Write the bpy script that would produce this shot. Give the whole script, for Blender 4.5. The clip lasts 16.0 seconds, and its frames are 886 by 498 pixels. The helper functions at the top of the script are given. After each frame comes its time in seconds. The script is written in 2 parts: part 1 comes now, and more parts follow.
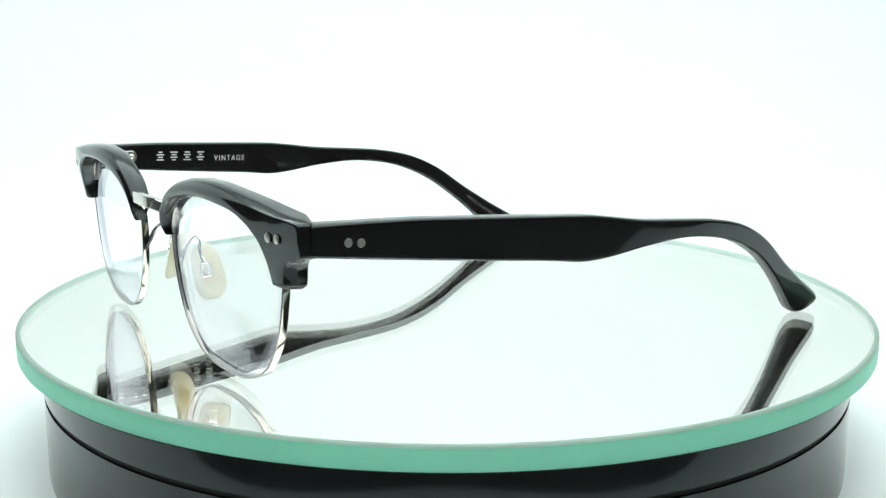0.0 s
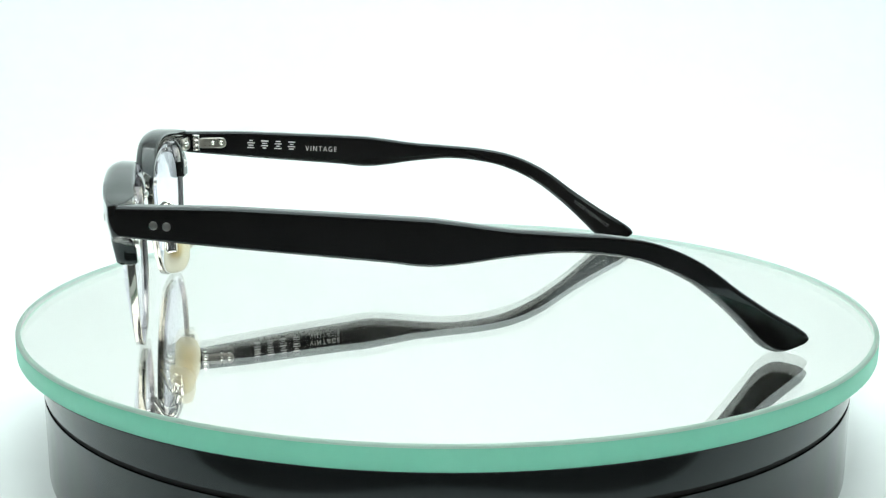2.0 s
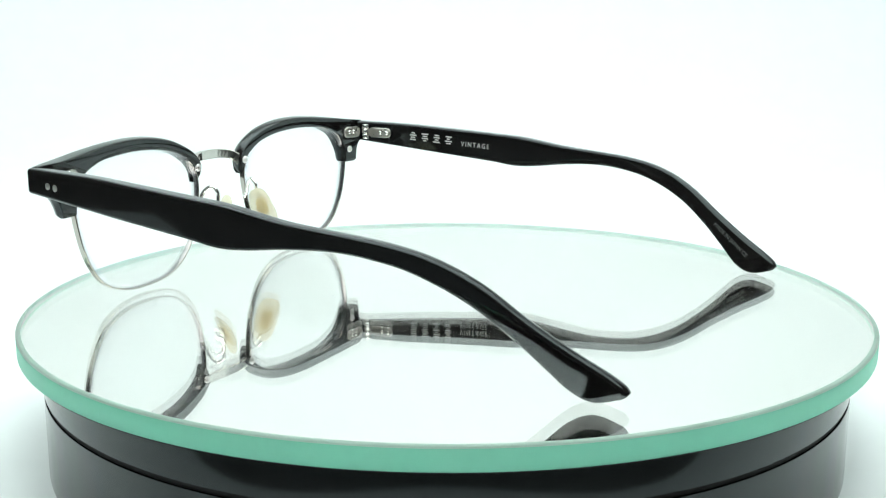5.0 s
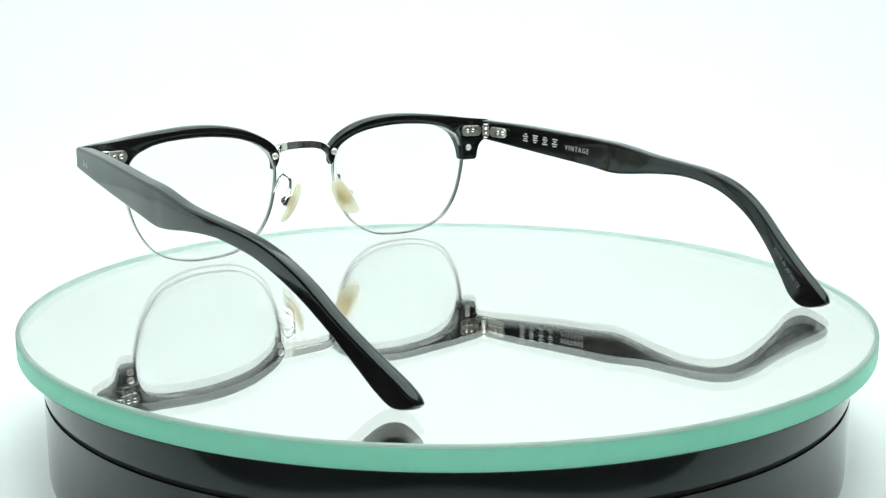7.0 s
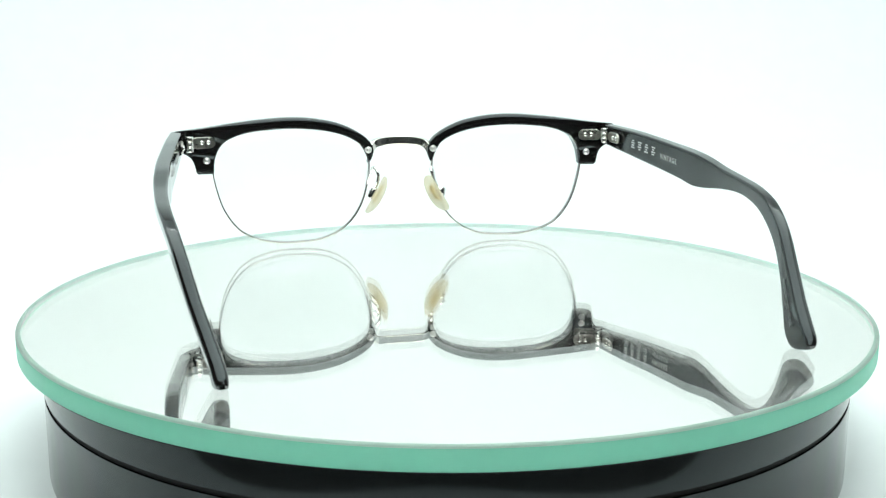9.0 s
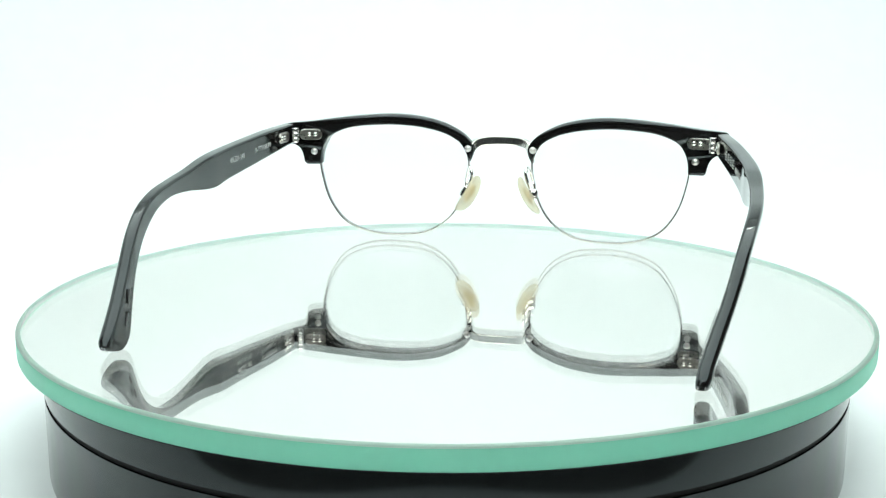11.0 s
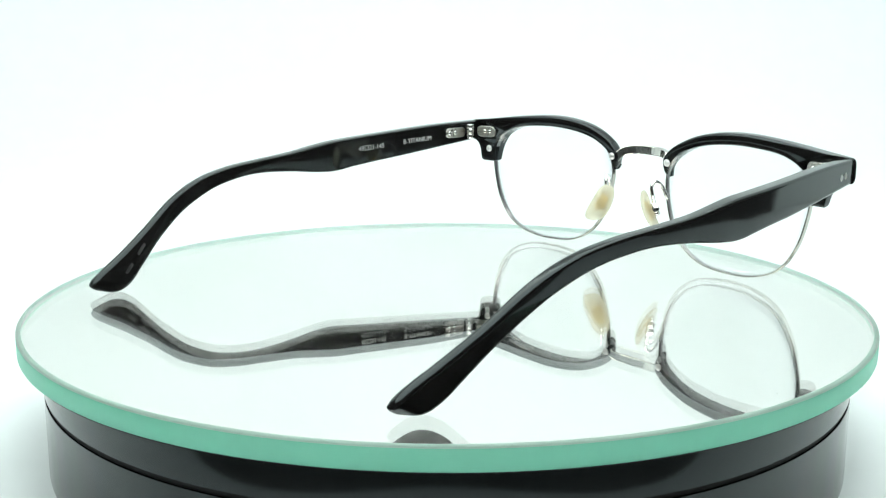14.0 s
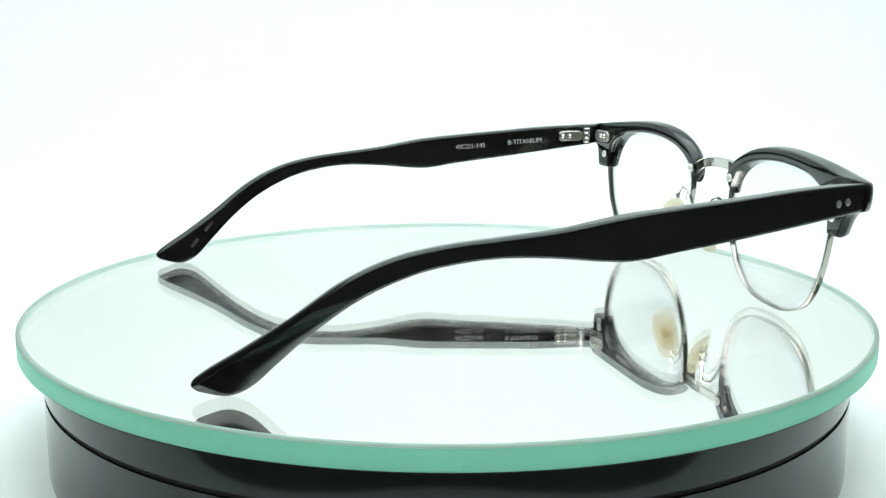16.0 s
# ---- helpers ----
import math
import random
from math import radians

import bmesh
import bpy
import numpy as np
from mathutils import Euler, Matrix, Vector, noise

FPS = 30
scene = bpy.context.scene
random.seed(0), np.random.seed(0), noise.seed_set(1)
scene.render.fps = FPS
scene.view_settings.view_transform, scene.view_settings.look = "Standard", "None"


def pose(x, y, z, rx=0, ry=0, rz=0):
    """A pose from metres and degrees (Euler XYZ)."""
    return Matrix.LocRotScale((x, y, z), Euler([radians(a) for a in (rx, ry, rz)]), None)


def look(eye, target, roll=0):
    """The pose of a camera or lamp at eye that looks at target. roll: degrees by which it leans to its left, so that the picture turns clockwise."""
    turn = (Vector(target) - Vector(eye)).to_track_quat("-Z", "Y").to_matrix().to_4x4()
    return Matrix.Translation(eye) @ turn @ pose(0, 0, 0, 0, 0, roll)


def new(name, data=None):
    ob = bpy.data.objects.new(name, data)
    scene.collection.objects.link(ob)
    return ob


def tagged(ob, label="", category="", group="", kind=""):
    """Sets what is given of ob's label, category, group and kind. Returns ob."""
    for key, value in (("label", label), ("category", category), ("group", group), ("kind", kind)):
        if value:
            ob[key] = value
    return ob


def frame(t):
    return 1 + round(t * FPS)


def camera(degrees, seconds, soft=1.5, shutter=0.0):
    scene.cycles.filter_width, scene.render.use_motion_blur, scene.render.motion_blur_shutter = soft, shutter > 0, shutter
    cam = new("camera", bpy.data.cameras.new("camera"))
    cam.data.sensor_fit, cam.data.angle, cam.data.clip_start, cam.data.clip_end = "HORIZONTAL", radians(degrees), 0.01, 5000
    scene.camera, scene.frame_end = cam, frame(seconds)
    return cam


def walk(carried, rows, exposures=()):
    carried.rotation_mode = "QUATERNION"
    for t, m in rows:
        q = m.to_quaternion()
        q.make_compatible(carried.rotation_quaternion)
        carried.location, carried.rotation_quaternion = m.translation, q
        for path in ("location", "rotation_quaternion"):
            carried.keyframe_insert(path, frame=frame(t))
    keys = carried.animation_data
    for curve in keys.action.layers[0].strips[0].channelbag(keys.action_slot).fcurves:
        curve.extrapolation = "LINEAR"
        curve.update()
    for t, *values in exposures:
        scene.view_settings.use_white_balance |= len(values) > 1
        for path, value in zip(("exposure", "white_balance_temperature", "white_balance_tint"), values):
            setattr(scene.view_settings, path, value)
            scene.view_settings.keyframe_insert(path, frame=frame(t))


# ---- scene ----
# Drawing unit: U metres. Glasses are drawn with x across the front, y from tips to front, z up from the glass plate.
U = 0.00092
FLOOR_Z = -41.0
TURN = -12.267          # degrees a second
SIDE, YAW = 2.1, 0.65   # the glasses sit a little off the axis and askew

cam = camera(42.55, 16.0, soft=1.25)
EYE = look((0, -320 * U, 80 * U), (-0.00359 * 320 * U, 0, (80 - 66.29) * U), 0.105)
walk(cam, [(0.0, EYE), (16.0, EYE)], [(0.0, 0.0), (16.0, 0.0)])

# ---- light ----
world = bpy.data.worlds.new("world")
world.use_nodes = True
scene.world = world
world.node_tree.nodes["Background"].inputs[0].default_value = (0.012, 0.012, 0.012, 1)
world.node_tree.nodes["Background"].inputs[1].default_value = 1.0
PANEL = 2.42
LED = 100.0


# ---- materials ----
def material(name, color, rough=0.5, metal=0.0, grain=0.0, scale=400.0, bump=0.0, coat=0.0, emit=0.0, rough_var=0.0, ior=1.5, spec=0.5):
    m = bpy.data.materials.new(name)
    m.use_nodes = True
    nt = m.node_tree
    b = nt.nodes["Principled BSDF"]
    b.inputs["Base Color"].default_value = (*color, 1)
    b.inputs["Roughness"].default_value = rough
    b.inputs["Metallic"].default_value = metal
    b.inputs["IOR"].default_value = ior
    b.inputs["Specular IOR Level"].default_value = spec
    b.inputs["Coat Weight"].default_value = coat
    b.inputs["Coat Roughness"].default_value = 0.04
    if emit:
        b.inputs["Emission Color"].default_value = (*color, 1)
        b.inputs["Emission Strength"].default_value = emit
    if grain or bump or rough_var:
        co = nt.nodes.new("ShaderNodeTexCoord")
        fine = nt.nodes.new("ShaderNodeTexNoise")
        fine.inputs["Scale"].default_value = scale
        fine.inputs["Detail"].default_value = 4
        nt.links.new(co.outputs["Object"], fine.inputs["Vector"])
        wide = nt.nodes.new("ShaderNodeTexNoise")
        wide.inputs["Scale"].default_value = scale * 0.12
        wide.inputs["Detail"].default_value = 3
        nt.links.new(co.outputs["Object"], wide.inputs["Vector"])
        both = nt.nodes.new("ShaderNodeMath")
        both.operation = "ADD"
        nt.links.new(fine.outputs["Fac"], both.inputs[0])
        nt.links.new(wide.outputs["Fac"], both.inputs[1])
        if grain:
            mr = nt.nodes.new("ShaderNodeMapRange")
            mr.inputs[1].default_value, mr.inputs[2].default_value = 0.7, 1.3
            mr.inputs[3].default_value, mr.inputs[4].default_value = 1 - grain, 1 + grain
            nt.links.new(both.outputs[0], mr.inputs[0])
            mul = nt.nodes.new("ShaderNodeVectorMath")
            mul.operation = "SCALE"
            mul.inputs[0].default_value = color
            nt.links.new(mr.outputs[0], mul.inputs["Scale"])
            nt.links.new(mul.outputs[0], b.inputs["Base Color"])
        if rough_var:
            rr = nt.nodes.new("ShaderNodeMapRange")
            rr.inputs[1].default_value, rr.inputs[2].default_value = 0.6, 1.4
            rr.inputs[3].default_value, rr.inputs[4].default_value = max(0.0, rough - rough_var), rough + rough_var
            nt.links.new(both.outputs[0], rr.inputs[0])
            nt.links.new(rr.outputs[0], b.inputs["Roughness"])
        if bump:
            bp = nt.nodes.new("ShaderNodeBump")
            bp.inputs["Strength"].default_value = bump
            bp.inputs["Distance"].default_value = 0.0002
            nt.links.new(both.outputs[0], bp.inputs["Height"])
            nt.links.new(bp.outputs[0], b.inputs["Normal"])
    return m


def plate_glass(name, color, rough=0.0):
    m = bpy.data.materials.new(name)
    m.use_nodes = True
    nt = m.node_tree
    nt.nodes.clear()
    out = nt.nodes.new("ShaderNodeOutputMaterial")
    g = nt.nodes.new("ShaderNodeBsdfGlass")
    g.inputs["Color"].default_value = (*color, 1)
    g.inputs["Roughness"].default_value = rough
    g.inputs["IOR"].default_value = 1.52
    nt.links.new(g.outputs[0], out.inputs[0])
    return m


def lens_glass(name):
    """Thin clear lens: what is behind shows unbent, the surface gleams towards grazing views."""
    m = bpy.data.materials.new(name)
    m.use_nodes = True
    nt = m.node_tree
    nt.nodes.clear()
    out = nt.nodes.new("ShaderNodeOutputMaterial")
    clear = nt.nodes.new("ShaderNodeBsdfTransparent")
    clear.inputs[0].default_value = (0.985, 0.99, 0.99, 1)
    gloss = nt.nodes.new("ShaderNodeBsdfGlossy")
    gloss.inputs["Color"].default_value = (0.93, 0.9, 1.0, 1)
    gloss.inputs["Roughness"].default_value = 0.0
    lw = nt.nodes.new("ShaderNodeLayerWeight")
    lw.inputs[0].default_value = 0.5
    power = nt.nodes.new("ShaderNodeMath")
    power.operation = "POWER"
    power.inputs[1].default_value = 4.0
    nt.links.new(lw.outputs["Facing"], power.inputs[0])
    mr = nt.nodes.new("ShaderNodeMapRange")
    mr.inputs[3].default_value, mr.inputs[4].default_value = 0.016, 0.95
    nt.links.new(power.outputs[0], mr.inputs[0])
    mix = nt.nodes.new("ShaderNodeMixShader")
    nt.links.new(mr.outputs[0], mix.inputs[0])
    nt.links.new(clear.outputs[0], mix.inputs[1])
    nt.links.new(gloss.outputs[0], mix.inputs[2])
    nt.links.new(mix.outputs[0], out.inputs[0])
    return m


PAPER = material("white_paper", (0.84, 0.88, 0.88), 0.9, grain=0.015, scale=60, bump=0.05)
CLOTH = material("white_cloth", (0.84, 0.88, 0.88), 0.85, grain=0.02, scale=80)
DARK = material("dark_room", (0.07, 0.074, 0.076), 0.9, grain=0.2, scale=6)
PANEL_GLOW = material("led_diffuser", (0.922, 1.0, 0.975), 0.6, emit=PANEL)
LED_GLOW = material("led_glow", (0.93, 1.0, 0.985), 0.6, emit=LED)
ACETATE = material("black_acetate", (0.011, 0.0098, 0.0095), 0.06, grain=0.25, scale=900, rough_var=0.03)
SILVER = material("polished_silver", (0.86, 0.85, 0.82), 0.16, metal=1.0, rough_var=0.05, scale=1500)
WIRE = material("silver_wire", (0.46, 0.44, 0.40), 0.07, metal=1.0, rough_var=0.05, scale=1500)
BRIDGE = material("bridge_silver", (0.66, 0.64, 0.60), 0.12, metal=1.0, rough_var=0.04, scale=1200)
HEAD = material("screw_silver", (0.78, 0.77, 0.75), 0.3, metal=1.0, rough_var=0.05, scale=1500)
SATIN = material("satin_silver", (0.50, 0.48, 0.44), 0.3, metal=1.0, rough_var=0.08, scale=1500)
PEWTER = material("dull_rivet", (0.45, 0.44, 0.42), 0.4, metal=1.0, grain=0.12, scale=3000)
PAD = material("cream_silicone", (0.96, 0.91, 0.73), 0.22, grain=0.05, scale=700)
AMBER = material("amber_insert", (0.95, 0.84, 0.46), 0.4, grain=0.08, scale=900)
INK = material("silver_print", (0.75, 0.76, 0.75), 0.4, metal=0.3, grain=0.1, scale=4000)
FAINT_INK = material("grey_print", (0.16, 0.17, 0.17), 0.5, metal=0.3, grain=0.1, scale=4000)
DIM_INK = material("worn_print", (0.03, 0.03, 0.03), 0.5, grain=0.2, scale=4000)
LENS = lens_glass("clear_lens")
GROUND = material("polished_lens_edge", (0.92, 0.93, 0.94), 0.25, grain=0.05, scale=2000)
PLATE = plate_glass("plate_glass", (0.997, 0.997, 0.988))
EDGE = material("green_ground_edge", (0.42, 0.99, 0.78), 0.16, grain=0.03, scale=500, rough_var=0.05)
CHAMFER = material("ground_chamfer", (0.38, 0.57, 0.48), 0.2, grain=0.05, scale=700, rough_var=0.08)


def let_through(m, color, share):
    """Ground glass passes on the light that runs inside the plate."""
    nt = m.node_tree
    tr = nt.nodes.new("ShaderNodeBsdfTranslucent")
    tr.inputs[0].default_value = (*color, 1)
    mix = nt.nodes.new("ShaderNodeMixShader")
    mix.inputs[0].default_value = share
    nt.links.new(nt.nodes["Principled BSDF"].outputs[0], mix.inputs[1])
    nt.links.new(tr.outputs[0], mix.inputs[2])
    nt.links.new(mix.outputs[0], nt.nodes["Material Output"].inputs[0])


def see_through(m, color, share):
    """Clear silicone lets some of what is behind it show."""
    nt = m.node_tree
    end = nt.nodes["Material Output"]
    before = end.inputs[0].links[0].from_socket
    tr = nt.nodes.new("ShaderNodeBsdfTransparent")
    tr.inputs[0].default_value = (*color, 1)
    mix = nt.nodes.new("ShaderNodeMixShader")
    mix.inputs[0].default_value = share
    nt.links.new(before, mix.inputs[1])
    nt.links.new(tr.outputs[0], mix.inputs[2])
    nt.links.new(mix.outputs[0], end.inputs[0])


let_through(AMBER, (0.98, 0.84, 0.5), 0.55)
let_through(PAD, (0.99, 0.95, 0.80), 0.6)
see_through(PAD, (1.0, 0.98, 0.92), 0.45)
see_through(GROUND, (0.97, 0.98, 0.98), 0.6)
let_through(EDGE, (0.30, 0.99, 0.73), 0.5)
# pink put into the colour so the far rim's green light reads pale
PALE = material("pink_offset_shell", (0.99, 0.88, 0.92), 0.4, grain=0.03, scale=500)
let_through(PALE, (1.0, 0.86, 0.91), 0.6)
let_through(CHAMFER, (0.82, 0.95, 0.89), 0.55)
see_through(EDGE, (0.55, 1.0, 0.82), 0.25)
see_through(PALE, (1.0, 1.0, 1.0), 0.15)
MIRROR = material("silvering", (0.985, 0.955, 0.945), 0.0, metal=0.975)
BASE = material("black_gloss_plastic", (0.009, 0.0085, 0.008), 0.1, grain=0.2, scale=300, rough_var=0.02)
for m in (ACETATE, BASE):
    m.node_tree.nodes["Principled BSDF"].inputs["Specular Tint"].default_value = (0.84, 0.97, 1.0, 1)
DUST = material("grey_dust", (0.42, 0.43, 0.42), 0.9)
SEAM = material("seam_black", (0.004, 0.004, 0.004), 0.7)


# ---- building helpers ----
def part(name, bm, mat, parent=None, label="", smooth=True, weighted=False, upward=False):
    me = bpy.data.meshes.new(name)
    for v in bm.verts:
        v.co *= U
    bmesh.ops.recalc_face_normals(bm, faces=bm.faces[:])
    if upward and sum(f.normal.z for f in bm.faces) < 0:
        bmesh.ops.reverse_faces(bm, faces=bm.faces[:])
    for f in bm.faces:
        if len(f.verts) > 4:
            for e in f.edges:
                e.smooth = False
    bm.to_mesh(me)
    bm.free()
    for m in (mat if isinstance(mat, (list, tuple)) else (mat,)):
        me.materials.append(m)
    if smooth:
        for p in me.polygons:
            p.use_smooth = len(p.vertices) <= 4
    ob = new(name, me)
    if parent:
        ob.parent = parent
    if weighted:
        wn = ob.modifiers.new("normals", "WEIGHTED_NORMAL")
        wn.weight, wn.keep_sharp = 80, True
    if label:
        tagged(ob, label)
    return ob


def spline(points, sub, closed=False):
    """Points on a Catmull-Rom curve through the given ones."""
    pts = [np.array(p, float) for p in points]
    n, out = len(pts), []
    for i in range(n if closed else n - 1):
        if closed:
            a, b, c, d = pts[i - 1], pts[i], pts[(i + 1) % n], pts[(i + 2) % n]
        else:
            b, c = pts[i], pts[i + 1]
            a = pts[i - 1] if i else 2 * b - c
            d = pts[i + 2] if i + 2 < n else 2 * c - b
        for k in range(sub):
            t = k / sub
            out.append(0.5 * (2 * b + (c - a) * t + (2 * a - 5 * b + 4 * c - d) * t * t + (3 * b - a - 3 * c + d) * t ** 3))
    if not closed:
        out.append(pts[-1])
    return out


def loft(bm, rings, closed_path=False, caps=True, mat_index=0):
    vs = [[bm.verts.new(p) for p in ring] for ring in rings]
    n, m = len(vs), len(vs[0])
    for i in range(n if closed_path else n - 1):
        for j in range(m):
            f = bm.faces.new((vs[i][j], vs[i][(j + 1) % m], vs[(i + 1) % n][(j + 1) % m], vs[(i + 1) % n][j]))
            f.material_index = mat_index
    if caps and not closed_path:
        bm.faces.new(vs[0][::-1])
        bm.faces.new(vs[-1])
    return vs


def lathe(bm, profile, seg=160, indices=None):
    """Turns a profile of (radius, z) round the z axis."""
    rings = []
    for r, z in profile:
        if r < 1e-6:
            rings.append([bm.verts.new((0, 0, z))])
        else:
            rings.append([bm.verts.new((r * math.cos(2 * math.pi * k / seg), r * math.sin(2 * math.pi * k / seg), z)) for k in range(seg)])
    for i in range(len(rings) - 1):
        a, b = rings[i], rings[i + 1]
        for k in range(seg):
            q = [a[k % len(a)], a[(k + 1) % seg % len(a)], b[(k + 1) % seg % len(b)], b[k % len(b)]]
            q = list(dict.fromkeys(q))
            if len(q) > 2:
                f = bm.faces.new(q)
                f.material_index = indices[i] if indices else 0


def rounded(w, h, c, seg=3):
    """Outline of a rounded rectangle w by h about the origin."""
    out = []
    for cx, cy, a0 in ((w / 2 - c, h / 2 - c, 0), (-w / 2 + c, h / 2 - c, 90), (-w / 2 + c, -h / 2 + c, 180), (w / 2 - c, -h / 2 + c, 270)):
        for k in range(seg + 1):
            a = radians(a0 + 90 * k / seg)
            out.append((cx + c * math.cos(a), cy + c * math.sin(a)))
    return out


def sweep(bm, path, outline, up=(0, 0, 1), closed=False):
    """Sweeps an outline (side, up) along a path."""
    path = [Vector(p) for p in path]
    up, rings, n = Vector(up), [], len(path)
    for i, p in enumerate(path):
        a = path[i - 1] if i or closed else path[i]
        b = path[(i + 1) % n] if i + 1 < n or closed else path[i]
        d = (b - a).normalized()
        side = d.cross(up)
        side = side.normalized() if side.length > 1e-4 else Vector((1, 0, 0))
        top = side.cross(d).normalized()
        rings.append([p + side * u + top * v for u, v in outline])
    loft(bm, rings, closed)


def slab(bm, m, w, h, d, c=0.3):
    """A rounded block w by h, d deep along its z, in the pose m."""
    e = min(c * 0.6, d * 0.3)
    o, i = rounded(w, h, c), rounded(w - 2 * e, h - 2 * e, max(c - e, 0.02))
    rings = [[(x, y, z) for x, y in r] for r, z in ((i, -d / 2), (o, -d / 2 + e), (o, d / 2 - e), (i, d / 2))]
    loft(bm, [[m @ Vector(p) for p in r] for r in rings])


def stud(bm, m, r, h, flat=0.5, seg=16):
    """A domed rivet head, its foot at the origin of m and its axis z."""
    rings = []
    for k in range(5):
        a = radians(86 * k / 4)
        rings.append([m @ Vector((r * math.cos(a) * math.cos(2 * math.pi * j / seg), r * math.cos(a) * math.sin(2 * math.pi * j / seg), h * math.sin(a))) for j in range(seg)])
    loft(bm, rings)


def aim(at, normal, up=(0, 0, 1)):
    """A pose at a point whose z looks along normal and whose y leans to up."""
    z = Vector(normal).normalized()
    x = Vector(up).cross(z).normalized()
    y = z.cross(x)
    m = Matrix((x, y, z)).transposed().to_4x4()
    return Matrix.Translation(at) @ m


# ---- light tent ----
def light_tent():
    x1, y0, y1, top, r = 480.0, -350.0, 660.0, 560.0, 220.0
    mouth = 95.0   # front end of the cloth sides
    # one white sheet: floor, curve and back
    bm = bmesh.new()
    prof = [(-40, FLOOR_Z)]
    for k in range(17):
        a = radians(90 * k / 16)
        prof.append((y1 - r + r * math.sin(a), FLOOR_Z + r - r * math.cos(a)))
    prof.append((y1, top))
    xs = [-x1 + 2 * x1 * k / 96 for k in range(97)]
    # the front edge bulges softly round the turntable
    rows = [[bm.verts.new((x, -96 - 88 * math.exp(-(x / 100) ** 2) - 44 * (1 - math.exp(-(x / 150) ** 4)), FLOOR_Z)) for x in xs]]
    rows += [[bm.verts.new((x, y, z)) for x in xs] for y, z in prof]
    for p, q in zip(rows, rows[1:]):
        for k in range(96):
            bm.faces.new((p[k], p[k + 1], q[k + 1], q[k]))
    sheet = part("backdrop", bm, PAPER)
    so = sheet.modifiers.new("thickness", "SOLIDIFY")
    so.thickness, so.offset = 0.0015, -1
    tagged(sheet, "seamless white paper sweep behind the turntable", "backdrop", kind="structure")
    for name, x in (("wall_west", -x1 - 2), ("wall_east", x1 + 2)):
        bm = bmesh.new()
        slab(bm, Matrix.Translation((x, (mouth + y1) / 2, (top + FLOOR_Z) / 2)), 3, y1 - mouth, top - FLOOR_Z, 1)
        tagged(part(name, bm, CLOTH, smooth=False), "plain white fabric side of the light tent", "wall", kind="structure")
    bm = bmesh.new()
    slab(bm, Matrix.Translation((0, (y0 + y1) / 2, top + 2)), 2 * x1, y1 - y0, 3, 1)
    tagged(part("ceiling", bm, CLOTH, smooth=False), "plain white fabric top of the light tent", "ceiling", kind="structure")
    # LED panel under the top
    lamp = tagged(new("light_panel"), "white LED panel hung under the tent top", "lamp", "LED panels of the tent")
    lamp.location = (0, 26 * U, (top - 12) * U)
    bm = bmesh.new()
    slab(bm, Matrix.Translation((0, 0, 0)), 840, 700, 6, 3)
    part("diffuser", bm, PANEL_GLOW, lamp, smooth=False)
    bm = bmesh.new()
    sweep(bm, [(-424, -354, 0), (424, -354, 0), (424, 354, 0), (-424, 354, 0)], rounded(8, 10, 1), closed=True)
    part("frame", bm, SATIN, lamp, smooth=False)
    # second panel over the open front: added unseen fill, turned down to the turntable
    lamp = tagged(new("light_panel"), "added unseen white fill panel tilted over the open front of the tent", "lamp", "LED panels of the tent")
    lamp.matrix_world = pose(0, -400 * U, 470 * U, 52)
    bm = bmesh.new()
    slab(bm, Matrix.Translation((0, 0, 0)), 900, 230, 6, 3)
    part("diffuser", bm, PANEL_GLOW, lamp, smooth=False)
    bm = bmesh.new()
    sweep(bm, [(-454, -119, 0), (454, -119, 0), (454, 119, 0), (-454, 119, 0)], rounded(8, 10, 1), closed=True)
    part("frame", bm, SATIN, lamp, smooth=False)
    # two rows of bare LEDs beside the panel
    for y in (-340, 396):
        strip = tagged(new("led_strip"), "white strip with a row of small bright LEDs", "lamp", "LED strips of the tent")
        strip.location = (0, y * U, (top - 10) * U)
        bm = bmesh.new()
        slab(bm, Matrix.Translation((0, 0, 0)), 720, 9, 3, 1)
        part("rail", bm, SATIN, strip, smooth=False)
        bm = bmesh.new()
        for k in range(30):
            slab(bm, Matrix.Translation((-348 + k * 24, 0, -2.2)), 7, 6, 1.4, 0.6)
        tagged(part("leds", bm, LED_GLOW, strip, smooth=False), kind="stuff")
    # dim room round the tent
    z0, z1, w, d = FLOOR_Z - 6, 760.0, 1500.0, 1900.0
    for name, x, y, z, sx, sy, sz in (("floor", 0, -60, z0 - 10, w, d, 20), ("ceiling_room", 0, -60, z1 + 10, w, d, 20), ("wall_room_west", -w / 2 - 10, -60, (z0 + z1) / 2, 20, d, z1 - z0),
                                      ("wall_room_east", w / 2 + 10, -60, (z0 + z1) / 2, 20, d, z1 - z0), ("wall_room_north", 0, d / 2 - 50, (z0 + z1) / 2, w, 20, z1 - z0),
                                      ("wall_room_south", 0, -d / 2 - 70, (z0 + z1) / 2, w, 20, z1 - z0)):
        bm = bmesh.new()
        slab(bm, Matrix.Translation((x, y, z)), sx, sy, sz, 2)
        tagged(part(name, bm, DARK, smooth=False), "plain dark surface of the dim booth", name.split("_")[0], kind="structure")


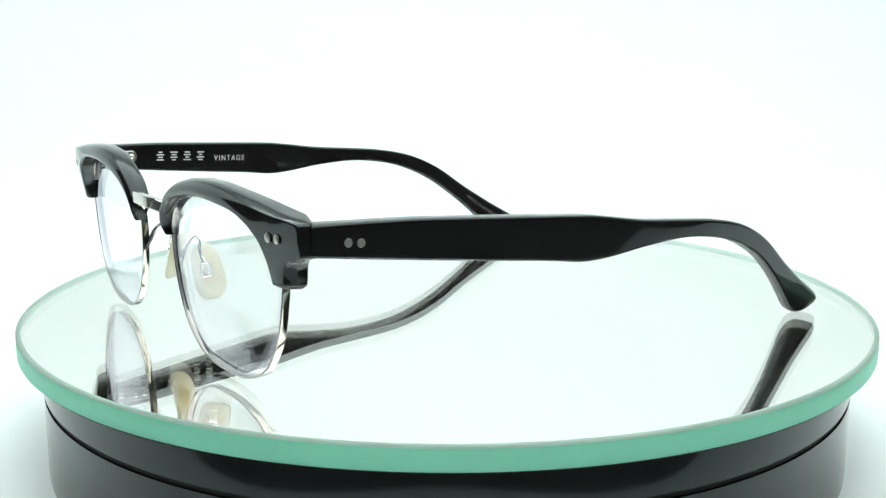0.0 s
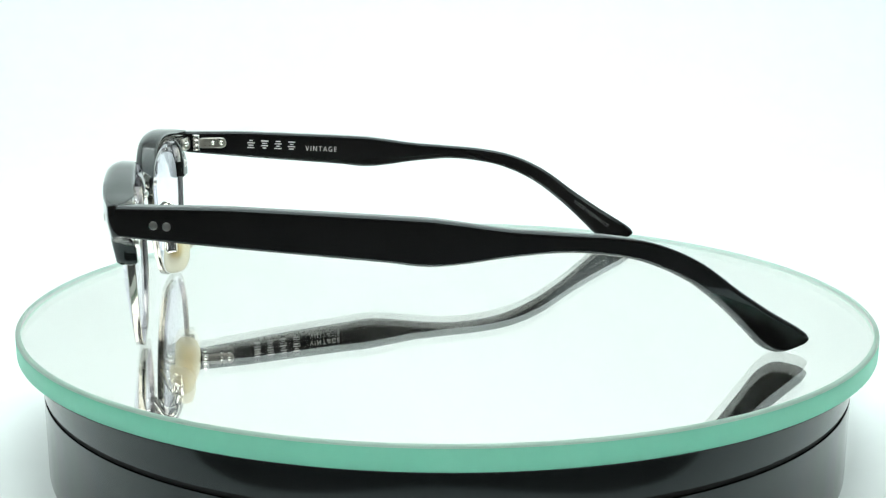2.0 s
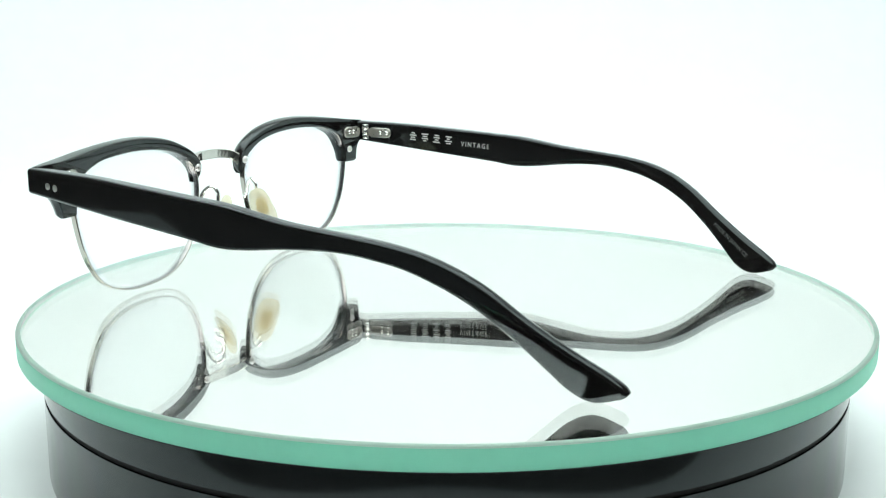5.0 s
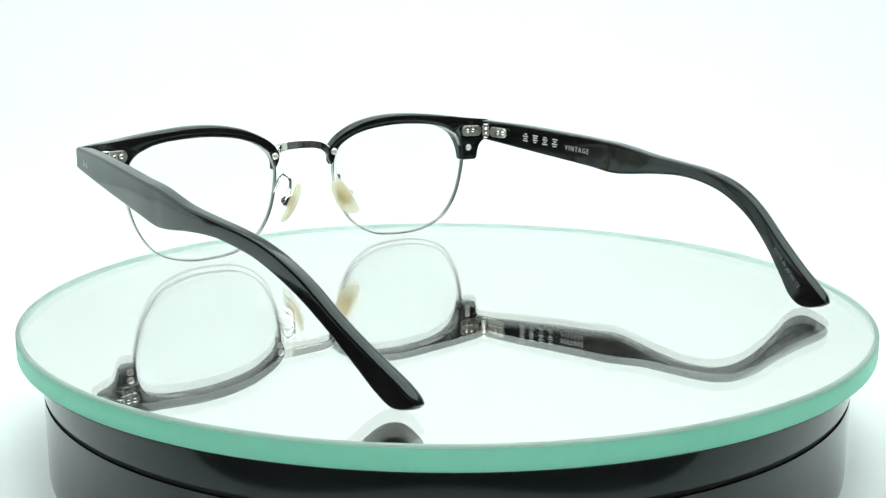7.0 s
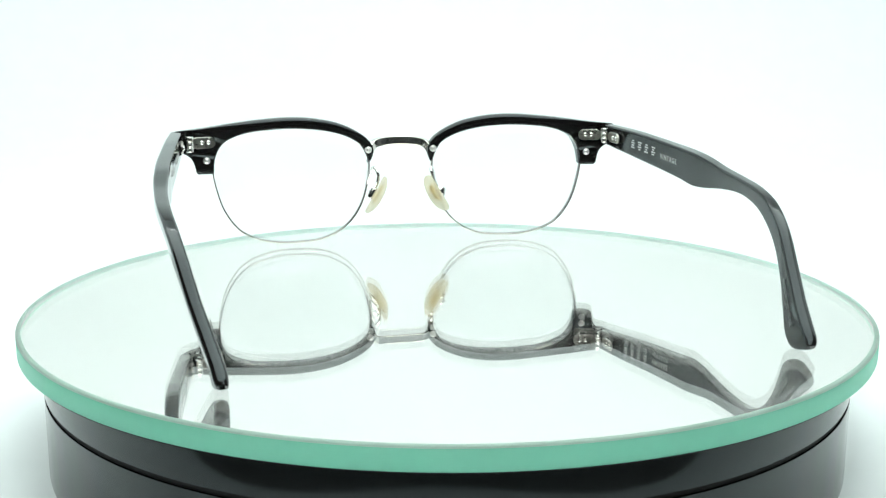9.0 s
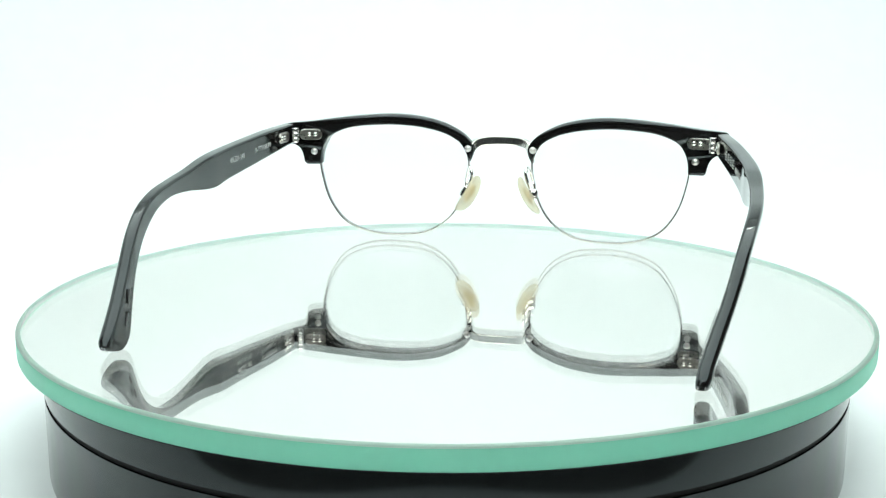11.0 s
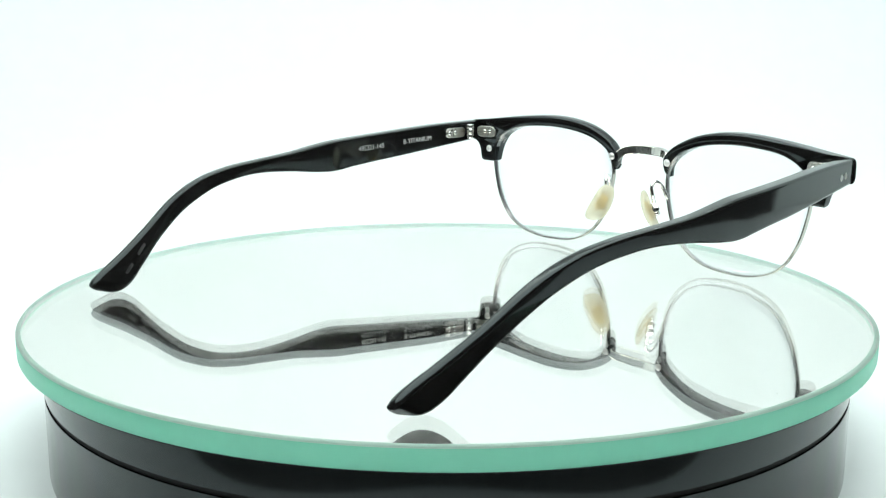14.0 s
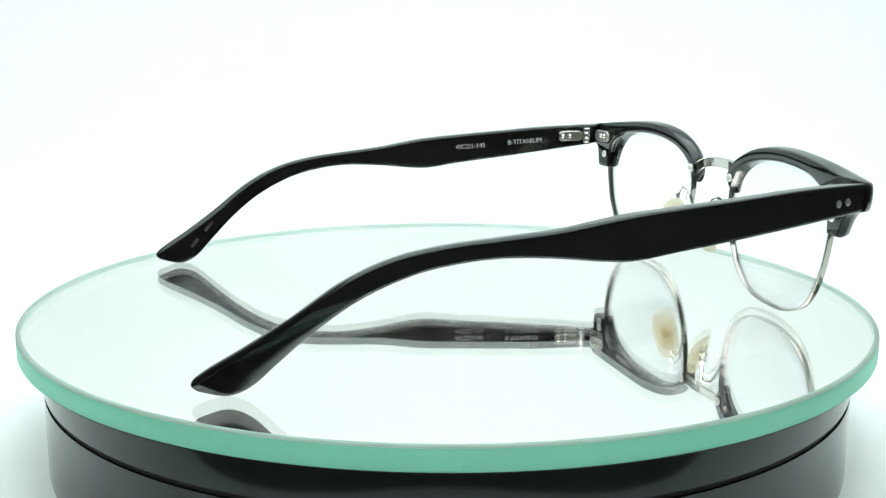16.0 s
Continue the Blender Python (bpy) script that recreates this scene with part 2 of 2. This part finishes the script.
# ---- turntable ----
def turntable():
    base = tagged(new("turntable"), "round glossy black motorised turntable on white paper", "turntable")
    bm = bmesh.new()
    lathe(bm, [(0, FLOOR_Z + 0.1), (108.5, FLOOR_Z + 0.1), (110.6, FLOOR_Z + 0.6), (111.5, FLOOR_Z + 2), (111.5, -17.7), (111.4, -17.6), (0, -17.6)])
    part("body", bm, BASE, base, weighted=True)
    bm = bmesh.new()
    lathe(bm, [(0, -17.7), (111.0, -17.7), (111.0, -16.2), (0, -16.2)])
    part("seam", bm, SEAM, base, "dark recessed gap under the platter")
    bm = bmesh.new()
    lathe(bm, [(0, -16.3), (111.4, -16.3), (111.5, -16.2), (111.5, -6.4), (111.1, -5.9), (0, -5.9)])
    platter = part("platter", bm, BASE, base, "glossy black rotating platter", weighted=True)
    return platter


def glass_disc():
    disc = tagged(new("mirror_disc"), "round mirrored glass plate with green ground edge on the turntable", "glass plate")
    bm = bmesh.new()
    lathe(bm, [(0, 0), (116.1, 0)], 220)
    part("pane", bm, PLATE, disc, "clear glass top face", upward=True)
    bm = bmesh.new()
    lathe(bm, [(116.1, 0), (117.4, -0.5), (117.4, -5.2), (117.1, -5.45)], 220, indices=[1, 0, 0])
    part("edge", bm, [EDGE, CHAMFER], disc, "bright green ground glass edge with bevel", weighted=True)
    # added shell, tinted pink to offset the green light at the far rim
    bm = bmesh.new()
    lathe(bm, [(116.7, -0.4), (117.2, -0.6), (117.2, -5.25)], 220)
    part("edge_tint_shell", bm, PALE, disc, "added pink-white shell that offsets green light inside the edge")
    bm = bmesh.new()
    lathe(bm, [(0, -5.3), (117.0, -5.3)], 220)
    part("silvering", bm, MIRROR, disc, "silvered mirror backing", smooth=False, upward=True)
    bm = bmesh.new()
    lathe(bm, [(0, -5.5), (117.1, -5.5), (116.8, -5.8), (0, -5.8)], 220)
    part("backing", bm, SEAM, disc, "dark protective paint under the mirror", smooth=False)
    # a few specks of dust on the glass
    rng = random.Random(11)
    bm = bmesh.new()
    for k in range(22):
        d, a = 112 * math.sqrt(rng.random()), rng.random() * 2 * math.pi
        stud(bm, Matrix.Translation((d * math.cos(a), d * math.sin(a), 0.02)), rng.uniform(0.12, 0.34), 0.06, seg=7)
    tagged(part("dust", bm, DUST, disc, "grey specks of dust"), kind="stuff")
    return disc


# ---- eyeglasses ----
LENS_RIM = [(65.1, 29.5), (64.2, 21), (61.2, 12.5), (55.5, 5.6), (46.5, 2.2), (36.5, 1.6), (27.0, 2.8), (19.6, 7.0), (14.8, 13.5), (12.2, 22),
            (11.9, 30), (16.6, 36.7), (26.7, 40.0), (40, 41.0), (53, 39.9), (61.5, 36.7)]


FRONT_SKEW = -0.015     # one end of the front is bent back a little further


def y_back(x):
    return 82.55 - 0.00084 * x * x if x < 71 else 78.32 + 0.27 * (x - 71)


def y_front(x, z=40.0):
    """Front face of the brow; the lug sweeps back towards its lower end."""
    lug = min(1.0, max(0.0, (x - 52) / 10))
    return 86.55 + 0.1155 * x - 0.001975 * x * x - 0.2 * lug * max(0.0, 37.0 - z) - 0.05 * max(0.0, x - 68)


def askew(bm):
    for v in bm.verts:
        v.co.y += FRONT_SKEW * max(0.0, v.co.x)
    return bm


def y_rim(x, z):
    return 84.0 - 0.00078 * x * x - 0.03 * (30 - z)


def lens_and_rim(s, root):
    outline = [(p[0], p[1]) for p in spline(LENS_RIM, 6, True)]
    cx, cz = 38.5, 21.0
    bm = bmesh.new()
    sides = []
    for off in (0.6, -0.9):
        rings = []
        for f in (1.0, 0.8, 0.55, 0.28):
            rings.append([bm.verts.new((s * (cx + (x - cx) * f), y_rim(x, z) * 1.0 + off + 2.2 * (1 - f * f) + (y_rim(cx + (x - cx) * f, cz + (z - cz) * f) - y_rim(x, z)), cz + (z - cz) * f)) for x, z in outline])
        n = len(outline)
        for a, b in zip(rings, rings[1:]):
            for k in range(n):
                bm.faces.new((a[k], a[(k + 1) % n], b[(k + 1) % n], b[k]))
        c = bm.verts.new((s * cx, y_rim(cx, cz) + off + 2.2, cz))
        for k in range(n):
            bm.faces.new((rings[-1][k], rings[-1][(k + 1) % n], c))
        sides.append(rings[0])
    n = len(outline)
    for k in range(n):
        f = bm.faces.new((sides[0][k], sides[0][(k + 1) % n], sides[1][(k + 1) % n], sides[1][k]))
        f.material_index = 1
    part("lens", askew(bm), [LENS, GROUND], root, "clear demo lens with polished edge")
    # rim: a flat metal band round the lens
    bm = bmesh.new()
    rings = []
    for k, (x, z) in enumerate(outline):
        ax, az = outline[k - 1]
        bx, bz = outline[(k + 1) % n]
        d = Vector((bx - ax, bz - az)).normalized()
        nx, nz = d.y, -d.x
        if (x - cx) * nx + (z - cz) * nz < 0:
            nx, nz = -nx, -nz
        ring = []
        for u, v in ((0.03, -0.85), (0.12, -1.05), (0.38, -1.05), (0.52, -0.85), (0.52, 0.55), (0.38, 0.75), (0.12, 0.75), (0.03, 0.55)):
            ring.append((s * (x + nx * u), y_rim(x, z) + v, z + nz * u))
        rings.append(ring)
    loft(bm, rings, True)
    part("rim", askew(bm), WIRE, root, "thin polished silver metal rim", weighted=True)


BROW = [((12.0, 28.4), (10.7, 28.4)), ((11.6, 30.4), (9.6, 31.2)), ((12.8, 33.4), (9.9, 34.2)), ((16.2, 36.2), (12.5, 37.5)), ((20.8, 38.4), (17.4, 40.6)),
        ((26.7, 39.9), (23.4, 42.9)), ((33, 40.7), (31.5, 44.4)), ((40, 41.0), (40, 44.8)), ((48, 40.6), (49, 44.3)), ((54, 39.9), (58.5, 43.3)), ((59, 38.2), (68, 42.0)),
        ((61.8, 36.6), (75.5, 41.2)), ((63.2, 35.0), (78.0, 40.5)), ((63.8, 33.8), (78.4, 37.5)), ((64.2, 32.8), (78.2, 34.2)), ((64.6, 31.5), (75.0, 33.4)),
        ((64.9, 30), (72.8, 32.0)), ((65.0, 28.4), (71.6, 29.8)), ((65.1, 26.4), (70.8, 26.4))]


def brow_bar(s, root):
    inner = spline([p for p, q in BROW], 5)
    outer = spline([q for p, q in BROW], 5)
    rings = []
    n = len(inner)
    for k, (p, q) in enumerate(zip(inner, outer)):
        d = q - p
        w = np.linalg.norm(d)
        d = d / w
        fit = min(1.0, w / 3.2)
        shrink = 0.6 if k == n - 1 else 1.6 * max(0.0, 1 - k / 12) ** 2
        ch = max(0.15, min(1.0, (d[1] - 0.1) / 0.5))
        ring = []
        for along, depth, dy in ((0.5, 0, 0.0), (w - 1.1 * ch, 0, 0.0), (w - 0.55 * ch, 0, 0.35 * ch), (w - 0.2 * ch, 0, 1.1 * ch), (w, 1, -2.2 - 1.0 * ch), (w - 0.2 * ch, 1, -2.0), (w - 0.6, 1, -1.1), (w - 1.2, 1, -0.35),
                                (w - 1.8, 1, -0.05), (0.9, 1, 0.0), (0.3, 1, -0.25), (0, 1, -0.8), (0, 0, 0.5)):
            if along > w / 2:
                along = w - (w - along) * fit
            else:
                along *= fit
            along = w / 2 + (along - w / 2) * (1 - 0.25 * shrink)
            x, z = p + d * along
            y = (y_front(x, z) if depth else y_back(x)) + dy + (-shrink if depth else shrink)
            ring.append((s * x, y, z))
        rings.append(ring)
    bm = bmesh.new()
    loft(bm, rings)
    brow = part("brow_bar", askew(bm), ACETATE, root, "black acetate brow bar with lug", weighted=True)
    for x, z in ((67.6, 36.9), (70.5, 37.0)):
        bm = bmesh.new()
        stud(bm, aim((s * x, y_front(x, z) - 0.1, z), (s * 0.16, 1, 0)), 1.0, 0.2)
        part("rivet", askew(bm), SATIN, brow, "small round silver rivet")
    for x, z in ((11.6, 33.0), (67.4, 31.0)):
        bm = bmesh.new()
        stud(bm, aim((s * x, y_back(x) + 0.15, z), (0, -1, 0)), 1.25, 0.95)
        part("screw", askew(bm), HEAD, brow, "domed silver screw head")
    return brow


# stations of the temple: upper edge and lower edge (y, z)
TEMPLE_TOP = [(81.3, 40.8), (61, 40.2), (48, 39.4), (27, 37.9), (16, 37.0), (9, 36.0), (-1, 34.4), (-13, 33.2), (-25, 31.9), (-36.3, 29.4), (-47.3, 24.4), (-58, 16.8), (-67, 10.9), (-74, 6.8), (-77.3, 4.6), (-78.2, 3.4), (-78.3, 2.9)]
TEMPLE_LOW = [(81.3, 34.2), (61, 31.8), (48, 30.3), (27, 28.0), (17, 26.7), (9, 27.0), (-1, 28.1), (-13, 28.7), (-23, 27.8), (-33, 25.4), (-43.8, 20.3), (-52.8, 13.6), (-60.2, 6.8), (-65.5, 1.9), (-70.5, 0.05), (-76.2, 1.4), (-77.7, 2.2)]
THICK = [4.4, 4.4, 4.4, 4.4, 4.4, 4.2, 3.8, 3.6, 3.5, 3.4, 3.4, 3.4, 3.5, 3.5, 3.4, 2.6, 1.2]
OUTER = [78.2, 80.0, 81.3, 83.1, 83.6, 83.8, 83.6, 83.0, 82.0, 80.4, 78.2, 75.6, 73.1, 71.3, 70.6, 69.9, 69.2]


SPLAY = {1: ((-78, 0.3), (-50, 0.9), (0, 1.0), (40, 0.9), (60, 0.4), (82, -0.6)), -1: ((-78, 0.0), (-30, -0.6), (15, -0.6), (45, 0.1), (65, 0.8), (82, 1.0))}


def splay(y, s):
    """How far a temple stands out beyond its drawn line: the two are bent a little unlike."""
    return float(np.interp(y, [p[0] for p in SPLAY[s]], [p[1] for p in SPLAY[s]]))


LIFT = ((-78, 0.0), (-60, 0.6), (-40, 0.9), (0, 0.5), (40, 0.15), (80, 0.0))


def lift(y, s):
    """One temple arches a little higher than the other."""
    return float(np.interp(y, [p[0] for p in LIFT], [p[1] for p in LIFT])) if s > 0 else 0.0


def temple_side(y, s, inner=False):
    """Outer or inner side of a temple at a given y along its middle."""
    ys = [(a[0] + b[0]) / 2 for a, b in zip(TEMPLE_TOP, TEMPLE_LOW)][::-1]
    out = np.interp(y, ys, OUTER[::-1])
    return float(out - (np.interp(y, ys, THICK[::-1]) if inner else 0)) + splay(y, s)


def temple(s, root):
    sub = 5
    rows = [(*a, *b, t, o) for a, b, t, o in zip(TEMPLE_TOP, TEMPLE_LOW, THICK, OUTER)]
    rings = []
    for k, (yu, zu, yl, zl, t, o) in enumerate(spline(rows, sub)):
        a, b = np.array((yu, zu)), np.array((yl, zl))
        mid, h = (a + b) / 2, np.linalg.norm(a - b)
        d = (a - b) / h
        c = min(0.85 + 0.6 * max(0.0, min(1.0, (-40 - yu) / 20)), h * 0.3, t * 0.42)
        ring = []
        for u, v in rounded(t, h, c, 3):
            y, z = mid + d * v
            mitre = 0.55 * (t / 2 - u) + (0.9 if s > 0 else 0.0) if k == 0 else 0.0
            ring.append((s * (o - t / 2 + u + splay(mid[0], s)), y - mitre, z + lift(mid[0], s)))
        rings.append(ring)
    bm = bmesh.new()
    loft(bm, rings)
    ob = part("temple", bm, ACETATE, root, "black acetate temple with curved tip", weighted=True)
    for y, z in ((73.6, 36.7), (70.9, 36.4)):
        bm = bmesh.new()
        stud(bm, aim((s * (temple_side(y, s) - 0.1), y, z), (s, 0, 0)), 1.05, 0.2)
        part("rivet", bm, PEWTER, ob, "small round silver rivet")
    return ob


def hinge(s, root):
    h = new("hinge")
    h.parent = root
    tagged(h, "silver metal barrel hinge")
    xin = temple_side(70, s) - 4.4
    bm = bmesh.new()
    slab(bm, aim((s * 68.4, y_back(68.4) - 0.35, 37.2), (-s * 0.2, -1, 0)), 8.2, 4.0, 0.9, 1.9)
    part("front_plate", askew(bm), SATIN, h)
    bm = bmesh.new()
    slab(bm, aim((s * (xin - 0.35), 69.0, 36.8), (-s, 0, 0)), 9.6, 3.6, 0.9, 1.7)
    part("temple_plate", bm, SATIN, h)
    for k, dz in enumerate((-1.75, 0, 1.75)):
        bm = bmesh.new()
        lathe(bm, [(0, -0.85), (1.15, -0.85), (1.3, -0.7), (1.3, 0.7), (1.15, 0.85), (0, 0.85)], 20)
        bmesh.ops.translate(bm, verts=bm.verts[:], vec=(s * 72.8, 74.2, 37.2 + dz))
        part("barrel", bm, SILVER, h)
    for x in (66.6, 68.8):
        bm = bmesh.new()
        stud(bm, aim((s * x, y_back(x) - 0.75, 37.3), (-s * 0.2, -1, 0)), 0.8, 0.6)
        part("rivet", askew(bm), SILVER, h)
    for y in (68.6, 65.9):
        bm = bmesh.new()
        stud(bm, aim((s * (xin - 0.75), y, 36.8), (-s, 0, 0)), 0.8, 0.6)
        part("rivet", bm, SILVER, h)


def nose_pad(s, root):
    off = 1.3 if s < 0 else 0.0
    top, low = Vector(((7.0 - off) * s, 75.2, 24.2)), Vector(((14.4 - off) * s, 75.0, 11.0))
    mid = (top + low) / 2
    axis = (top - low).normalized()
    side = Vector((-s * 0.9, -0.42, -0.3))
    side = (side - axis * side.dot(axis)).normalized()
    across = axis.cross(side)
    bm = bmesh.new()
    rings = []
    for k in range(13):
        a = radians(-90 + 180 * k / 12)
        r, hgt = math.cos(a), math.sin(a)
        ring = []
        for j in range(32):
            b = 2 * math.pi * j / 32
            e = (abs(math.cos(b)) ** 2.8 + abs(math.sin(b)) ** 2.8) ** (-1 / 2.8)
            u, v = 7.2 * e * math.cos(b) * max(r, 0.02) ** 0.5, 3.8 * e * math.sin(b) * max(r, 0.02) ** 0.5 * (1 - 0.1 * math.cos(b))
            ring.append(mid + axis * u + across * v + side * (1.15 * hgt - 0.02 * u * u))
        rings.append(ring)
    loft(bm, rings)
    pad = part("nose_pad", bm, PAD, root, "cream silicone nose pad")
    # amber insert inside the clear silicone
    bm = bmesh.new()
    slab(bm, aim(mid - side * 0.35 + axis * 0.5, side, axis), 3.4, 6.6, 0.6, 1.6)
    part("insert", bm, AMBER, pad, "amber insert showing through the silicone")
    seat = mid - side * 2.3
    bm = bmesh.new()
    slab(bm, aim(seat, side, axis), 2.8, 4.0, 2.0, 0.5)
    part("pad_box", bm, SILVER, pad, "silver pad box")
    bm = bmesh.new()
    stud(bm, aim(seat - side * 0.3 + across * 1.3, across, axis), 1.5, 0.7)
    part("screw", bm, SILVER, pad)
    bm = bmesh.new()
    root_pt = Vector((12.2 * s, 83.5, 20.5))
    path = [root_pt, root_pt + Vector((-s * 0.4, -1.2, 2.2)), root_pt + Vector((-s * 1.2, -2.6, 5.2)), Vector((10.2 * s, 78.8, 27.0)), Vector(((9.9 - off / 2) * s, 77.2, 25.6)),
            Vector(((10.6 - off) * s, 77.0, 22.6)), seat + axis * 1.2 - side * 0.3]
    sweep(bm, [tuple(p) for p in spline([tuple(p) for p in path], 5)], [(0.62 * math.cos(2 * math.pi * k / 10), 0.62 * math.sin(2 * math.pi * k / 10)) for k in range(10)], up=(1, 0.01, 0))
    part("pad_arm", bm, SILVER, root, "thin silver wire pad arm")


def bridge(root):
    bm = bmesh.new()
    half = [(10.8, 83.4, 32.2), (9.9, 84.6, 33.9), (8.4, 86.0, 34.9), (4.8, 87.4, 35.5)]
    path = spline([(-x, y, z) for x, y, z in half] + [(0, 87.8, 35.6)] + half[::-1], 3)
    sweep(bm, [tuple(p) for p in path], rounded(1.7, 2.9, 0.35))
    part("bridge", bm, BRIDGE, root, "polished silver arched metal bridge", smooth=False)


def lettering(body, size, m, mat, parent, label, sx=1.0, spacing=1.0):
    cu = bpy.data.curves.new("lettering", "FONT")
    cu.body, cu.size, cu.extrude = body, size * U, 0.04 * U
    cu.space_character = spacing
    cu.align_x, cu.align_y = "LEFT", "CENTER"
    tmp = new("lettering", cu)
    me = bpy.data.meshes.new_from_object(tmp.evaluated_get(bpy.context.evaluated_depsgraph_get()))
    bpy.data.objects.remove(tmp)
    me.materials.clear()
    me.materials.append(mat)
    m = m.copy()
    m.translation *= U
    me.transform(m @ Matrix.Diagonal((sx, 1, 1, 1)))
    ob = new("lettering", me)
    ob.parent = parent
    tagged(ob, label)
    return ob


def inner_pose(s, y, z, dy, dz):
    """A pose on the inner face of a temple; x runs along (dy, dz)."""
    def at(yy):
        return temple_side(yy, s, True) - (0.12 if yy > -40 else 0.3)
    a, b = Vector((s * at(y), y, z)), Vector((s * at(y + dy), y + dy, z + dz))
    x = (b - a).normalized()
    n = Vector((-s, 0, 0))
    n = (n - x * n.dot(x)).normalized()
    return Matrix.Translation(a) @ Matrix((x, n.cross(x), n)).transposed().to_4x4()


def glyph_bars(parent, s, y, z, step):
    """Four marks made of plain short bars."""
    for k in range(4):
        bm = bmesh.new()
        m = inner_pose(s, y - k * step, z - k * step * 0.068, -1, -0.068)
        strokes = [(0, 1.2 - 0.8 * i, (1.3, 2.6, 1.8, 2.4)[(i + k) % 4], 0.42) for i in range(4)]
        for u, v, w, h in strokes:
            slab(bm, m @ Matrix.Translation((u, v, 0)), w, h, 0.08, 0.1)
        part("mark", bm, INK, parent, "silver stamped maker mark")


def eyeglasses():
    root = tagged(new("eyeglasses"), "black acetate browline eyeglasses with silver rims standing on mirrored glass", "eyeglasses")
    arms = {}
    for s in (-1, 1):
        lens_and_rim(s, root)
        brow_bar(s, root)
        arms[s] = temple(s, root)
        hinge(s, root)
        nose_pad(s, root)
    bridge(root)
    r, l = arms[1], arms[-1]
    glyph_bars(r, 1, 56.0, 36.0, 4.6)
    lettering("VINTAGE", 2.5, inner_pose(1, 37.4, 33.9, -10, -0.6), INK, r, "silver stamped lettering", 0.84, 1.35)
    lettering("MADE IN JAPAN CE", 1.75, inner_pose(1, -57.4, 14.3, -1, -0.75), FAINT_INK, r, "small grey stamped lettering")
    lettering("49□21-145", 2.3, inner_pose(-1, 26.5, 33.6, 9, 0.45), INK, l, "silver stamped lettering")
    lettering("B-TITANIUM", 2.3, inner_pose(-1, 45.6, 34.8, 9, 0.54), INK, l, "silver stamped lettering")
    for y, z, n in ((-61.0, 11.3, 4.0), (-65.8, 6.4, 3.6)):
        bm = bmesh.new()
        slab(bm, inner_pose(-1, y, z, -1, -1.05), n, 1.0, 0.1, 0.2)
        part("mark", bm, DIM_INK, l, "faint worn stamped line")
    return root


light_tent()
platter = turntable()
disc = glass_disc()
glasses = eyeglasses()


def turn_rows(x=0.0, yaw=0.0):
    rows = []
    for k in range(0, 17):
        turn = pose(0, 0, 0, 0, 0, TURN * (k - 10))
        rows.append((float(k), turn @ pose(x * U, 0, 0, 0, 0, yaw)))
    return rows


def motions():
    walk(platter, turn_rows())
    walk(disc, turn_rows())
    walk(glasses, turn_rows(SIDE, YAW))


motions()
